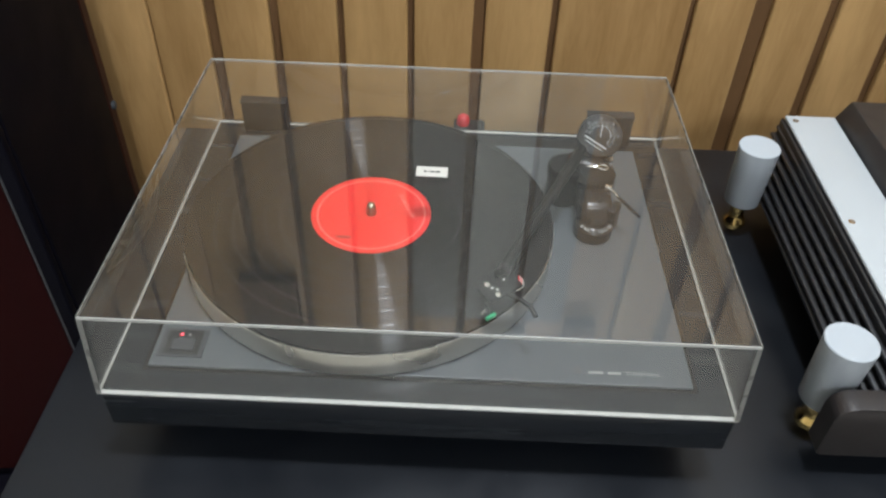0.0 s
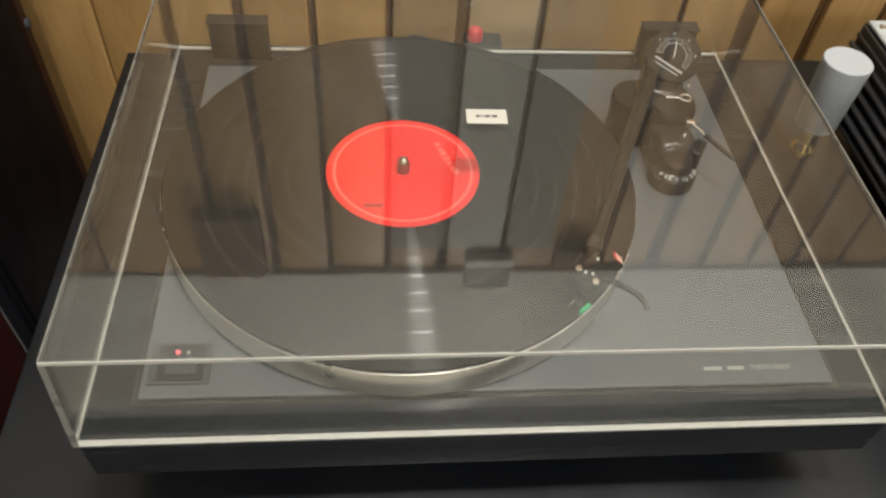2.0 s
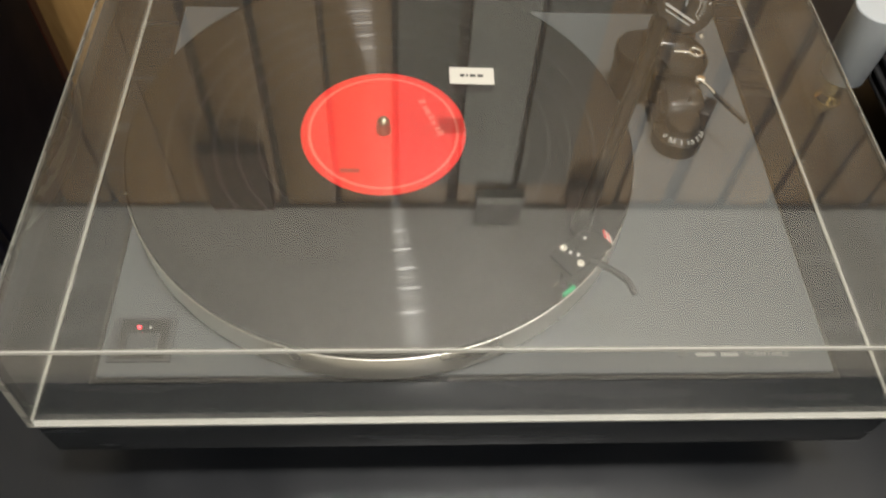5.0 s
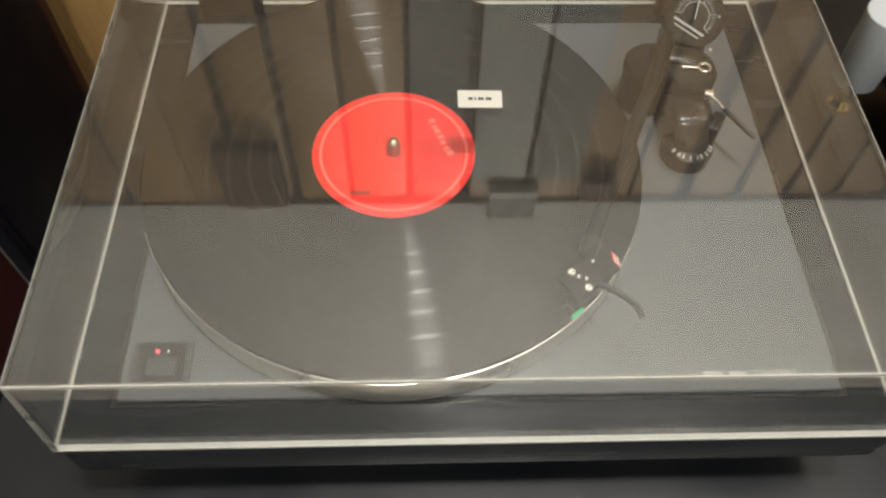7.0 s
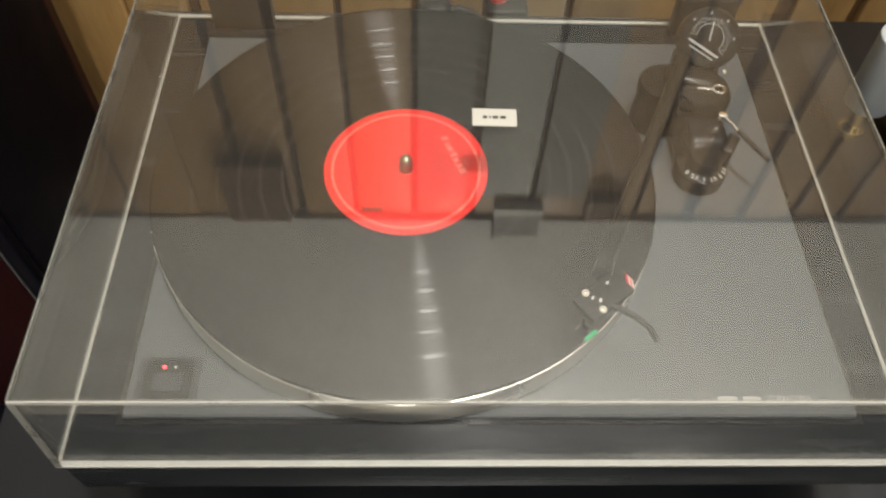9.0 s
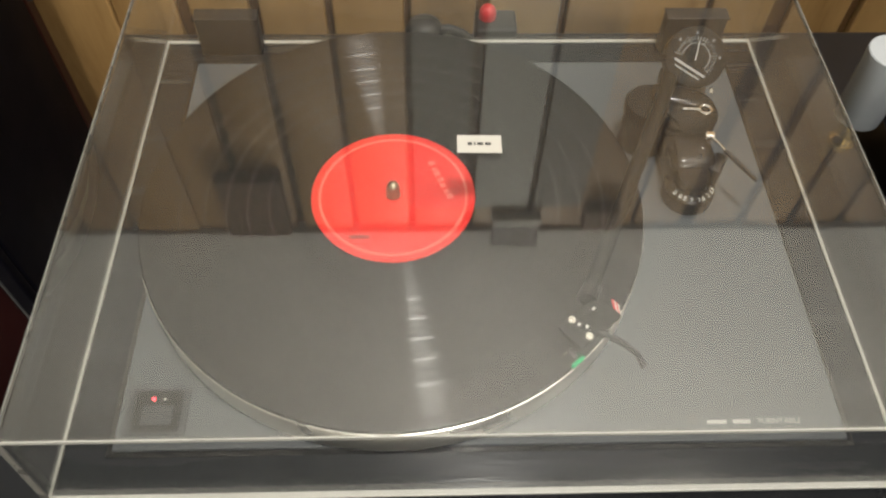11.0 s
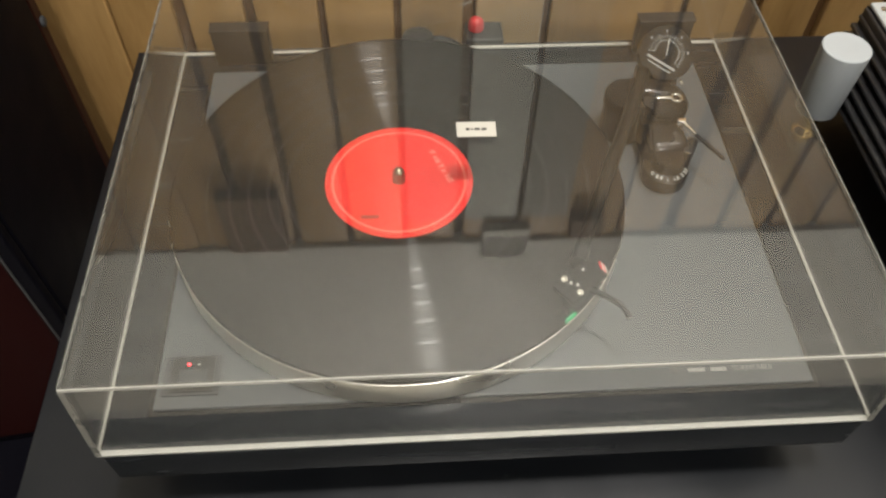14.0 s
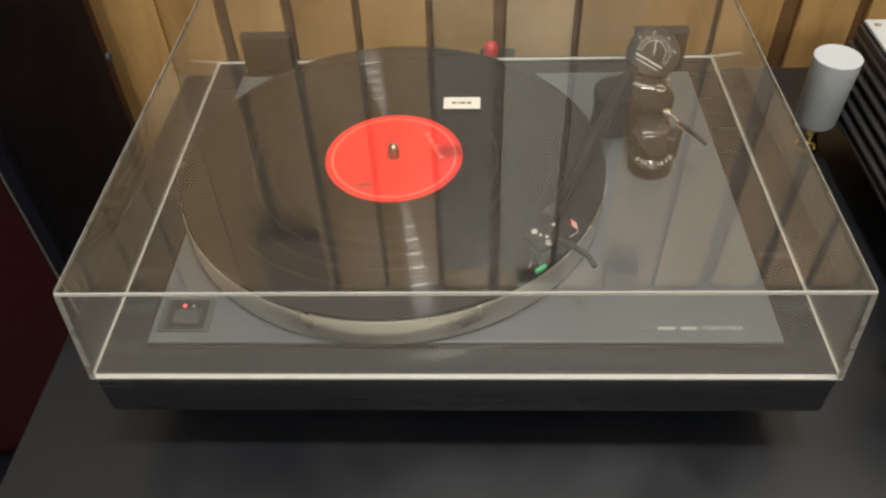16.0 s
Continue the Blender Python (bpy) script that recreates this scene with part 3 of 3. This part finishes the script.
    for x in (-0.00635, 0.00635):
        part("cartridge_screw", lathe([(0, 0.0028), (0.0023, 0.0028), (0.0023, 0.0040), (0.0019, 0.0045), (0.0009, 0.0045), (0.0008, 0.0036), (0, 0.0036)], 20, axis @ pose(x, -0.0055, 0)), STEEL, shell, "bright screw", 35)
    for x, y in ((-0.0022, -0.0040), (0.0014, -0.0018), (-0.0040, 0.0090)):
        part("shell_mark", box(-0.0007, 0.0007, -0.0010, 0.0010, 0.0028, 0.0030, m=axis @ pose(x, y, 0, 0, 0, 20)), PRINT, shell)
    cart = part("cartridge", box(-0.0078, 0.0078, -0.0130, 0.0120, -0.0135, 0.0, 0.0016, 3, axis), BLACK_GLOSS, shell, "glossy black cartridge", 50)
    part("stylus_guard", box(0.0079, 0.0102, -0.0175, -0.0085, -0.0150, -0.0110, 0.001, 2, axis), GREEN, cart, "green stylus front", 50)
    part("stylus", tube([axis @ Vector((0, -0.010, -0.0135)), axis @ Vector((0, -0.0145, -0.0178))], 0.0004, 6), STEEL, cart)
    lift = [axis @ Vector(v) for v in ((0.0070, 0.0015, 0.0014), (0.0115, 0.0034, 0.0018), (0.0200, 0.0058, 0.0022), (0.0285, 0.0074, 0.0014), (0.0365, 0.0054, -0.0006))]
    part("finger_lift", tube(lift, [0.0019, 0.0020, 0.0019, 0.0018, 0.0018], 10), BLACK_PLASTIC, shell, "black curved finger lift", 60)
    for k, mat in enumerate((RED_PLASTIC, PAPER, RED_PLASTIC, PAPER)):
        x = 0.0000 + 0.0013 * k
        pts = [axis @ Vector((x - 0.002, 0.0118, -0.006)), axis @ Vector((x + 0.0042, 0.0135, -0.001)), axis @ Vector((x + 0.0046, 0.0175, 0.0008)), axis @ Vector((x - 0.002, 0.0225, 0.0002))]
        part("lead", tube(pts, 0.0007, 8), mat, cart, "thin coloured cartridge lead", 60)
    return arm


build_tonearm(turntable)


# ---- plugs behind the turntable ----
adapter = thing("power_adapter", 0.048, 0.437, 0, "small black power adapter with red cap behind the turntable", "adapter")
part("case", box(-0.024, 0.013, -0.012, 0.018, 0.0, 0.036, 0.003, 3), BLACK_PLASTIC, adapter, "", 50)
part("cap", lathe([(0, 0.030), (0.0076, 0.030), (0.0076, 0.041), (0.0066, 0.0455), (0.0032, 0.0482), (0, 0.0486)], 28, pose(-0.013, 0.0065, 0)), RED_PLASTIC, adapter, "rounded red plastic cap", 50)
part("indicator", box(-0.0015, 0.003, -0.0114, -0.0109, 0.022, 0.0235), PAPER, adapter)
plug = thing("cable_plug", -0.022, 0.436, 0, "rounded black plug and cable lying behind the turntable", "plug")
part("housing", lathe([(0, 0), (0.0165, 0), (0.0175, 0.004), (0.0175, 0.026), (0.0150, 0.034), (0.009, 0.038), (0, 0.039)], 32), BLACK_PLASTIC, plug, "", 50)
part("cable", tube([(0.012, 0, 0.028), (0.022, -0.002, 0.031), (0.034, -0.002, 0.026), (0.044, 0.0, 0.015), (0.053, 0.0, 0.010)], 0.0042, 12), BLACK_PLASTIC, plug, "", 60)


# ---- amplifier ----
def build_pillar(amp, x, y):
    p = part("pillar", lathe([(0, 0.041), (0.0168, 0.041), (0.0176, 0.042), (0.0200, 0.1072), (0.0193, 0.108), (0, 0.108)], 64, pose(x, y, 0)), GREY_WHITE, amp, "pale grey round corner pillar", 40)
    part("foot", lathe([(0, 0.0), (0.0030, 0.0), (0.0060, 0.0030), (0.0105, 0.0090), (0.0118, 0.0130), (0.0112, 0.0160), (0.0086, 0.0195), (0.0074, 0.0250), (0.0078, 0.0310), (0.0098, 0.0345), (0.0098, 0.0370), (0.0080, 0.0382), (0.0080, 0.041), (0, 0.041)], 48, pose(x, y, 0)),
         GOLD, p, "polished gold bell-shaped foot", 40)


def build_amplifier():
    a = thing("amplifier", 0, 0, 0, "black amplifier with pale top plate, ribbed side and gold-footed pillars", "amplifier")
    part("chassis", box(0.362, 0.86, 0.034, 0.366, 0.030, 0.1085, 0.002), AMP_BLACK, a)
    # ribs of the heat sink, stepping inwards towards the top
    for k in range(8):
        x, z = 0.343 + 0.0035 * max(0, k - 1), 0.044 + 0.0088 * k
        part("rib", box(x, 0.364, 0.036, 0.366, z, z + 0.0042, 0.0016), AMP_BLACK, a, "", 60)
    top = part("top_plate", box(0.3655, 0.417, 0.034, 0.366, 0.1085, 0.1125, 0.0014, 3), WHITE_PLATE, a, "pale grey anodised top plate", 40)
    for y in (0.355, 0.194, 0.052):
        s = part("screw", lathe([(0, 0.1125), (0.0032, 0.1125), (0.0030, 0.1133), (0.0018, 0.1133), (0.0016, 0.1127), (0, 0.1127)], 20, pose(0.3730, y, 0)), STEEL, top, "", 40)
    part("cover", prism([(0.4175, 0.1085), (0.86, 0.1085), (0.86, 0.130), (0.429, 0.130)], 0.034, 0.369, 0.001), AMP_BLACK, a, "black raised cover", 30)
    pts = []
    for cx, cz, a0 in ((0.327, 0.069, 90), (0.317, 0.030, 180)):
        r = 0.014 if a0 == 90 else 0.004
        for k in range(7):
            ang = radians(a0 + 90 * k / 6)
            pts.append((cx + r * math.cos(ang) + (0.0 if a0 == 90 else 0.0), cz + r * math.sin(ang)))
    outline = [(0.86, 0.083)] + pts + [(0.86, 0.026)]
    part("faceplate", prism(outline, 0.014, 0.033, 0.0008), AMP_FRONT, a, "dark bronze-black faceplate with rounded corners", 30)
    for x in (0.3270, 0.84):
        for y in (0.058, 0.313):
            build_pillar(a, x, y)
    return a


amplifier = build_amplifier()


# ---- loudspeaker ----
def build_speaker():
    s = thing("floor_speaker", -0.421, 0.303, FLOOR_Z, "tall black loudspeaker with dark red front beside the rack", "speaker", rz=6.5)
    part("cabinet", box(-0.420, 0.0, 0.0, 0.284, 0.04, 0.85, 0.004), SPEAKER_BLACK, s)
    part("rear_edge", box(-0.420, 0.0, 0.2845, 0.306, 0.04, 0.85, 0.002), SPEAKER_BROWN, s, "dark red-brown rear edge")
    part("front_frame", box(-0.420, -0.0005, -0.0145, -0.0005, 0.042, 0.848, 0.003, 3), SPEAKER_BLACK, s, "black front frame", 50)
    part("front_panel", box(-0.405, -0.0165, -0.0185, -0.0146, 0.060, 0.83, 0.0012), SPEAKER_RED, s, "dark red cloth front panel")
    part("front_trim", box(-0.0160, -0.0145, -0.0165, -0.0146, 0.060, 0.83), GREY_PLASTIC, s, "thin grey trim line")
    part("base", box(-0.440, 0.010, -0.10, 0.330, 0.0, 0.04, 0.004), SPEAKER_BLACK, s, "black floor plinth")
    part("side_stud", lathe([(0, 0), (0.0065, 0), (0.0065, 0.003), (0.005, 0.0042), (0, 0.0042)], 20, pose(0.0, 0.296, 0.463, 0, 90, 0)), SWITCH_GREY, s)
    return s


speaker = build_speaker()


# ---- small fittings on the back wall near the top of the boards ----
display = thing("wall_display", 0.137, WALL_Y - 0.020, 0.894, "small grey wall unit with white top and bottom edges", "wall unit")
part("case", box(-0.040, 0.040, 0.0, 0.019, 0.012, 0.072, 0.001), WARM_PANEL, display)
for z in (-0.006, 0.0725):
    part("white_edge", box(-0.042, 0.042, -0.001, 0.019, z, z + 0.0175, 0.001), WHITE_WALL, display, "white edge bar")
for x0, x1, paint in ((-0.038, 0.0455, WARM_PANEL), (0.062, 0.1535, PALE_PANEL), (0.163, 0.245, WARM_PANEL)):
    panel = thing("wall_panel", (x0 + x1) / 2, WALL_Y - 0.006, 0.24, "narrow pale grey panel fixed on a wood board", "panel", "wall panels")
    part("slab", box(x0 - panel.location.x, x1 - panel.location.x, 0.0, 0.0055, 0.0, 0.63, 0.0015), paint, panel)
for x, z, w, h in ((0.280, 0.860, 0.058, 0.052), (-0.302, 0.775, 0.104, 0.145)):
    unit = thing("wall_box", x, WALL_Y - 0.026, z, "plain dark brown box mounted on the wood boards", "wall box", "wall boxes")
    part("case", box(-w / 2, w / 2, 0.0, 0.025, 0.0, h, 0.002), WOOD_BACK, unit)


# ---- boards of the back wall ----
BOARDS = ((-0.520, -0.4136, -0.004), (-0.4128, -0.334, 0), (-0.318, -0.2425, 0), (-0.229, -0.146, -0.002), (-0.1375, -0.0465, 0), (-0.038, 0.0455, -0.001), (0.062, 0.1535, 0), (0.163, 0.341, -0.002), (0.350, 0.4295, 0),
          (0.4545, 0.530, 0), (0.5455, 0.620, -0.002), (0.635, 0.710, 0), (0.724, 0.80, 0), (0.812, 0.89, -0.001), (0.902, 0.98, 0))
for x0, x1, proud in BOARDS:
    part("board", box(x0, x1, WALL_Y + proud + 0.0015, WALL_Y + 0.0158, FLOOR_Z, WOOD_TOP, 0.0034, 3), WOOD, wall_boards, "", 30)
for side, start in ((-1, -0.530), (1, 0.99)):
    for k in range(20):
        x = start + side * 0.088 * k
        x0, x1 = (x - 0.077, x) if side < 0 else (x, x + 0.077)
        if x0 > -2.19 and x1 < 2.59:
            part("board", box(x0, x1, WALL_Y, WALL_Y + 0.016, FLOOR_Z, WOOD_TOP, 0.0012), WOOD, wall_boards)
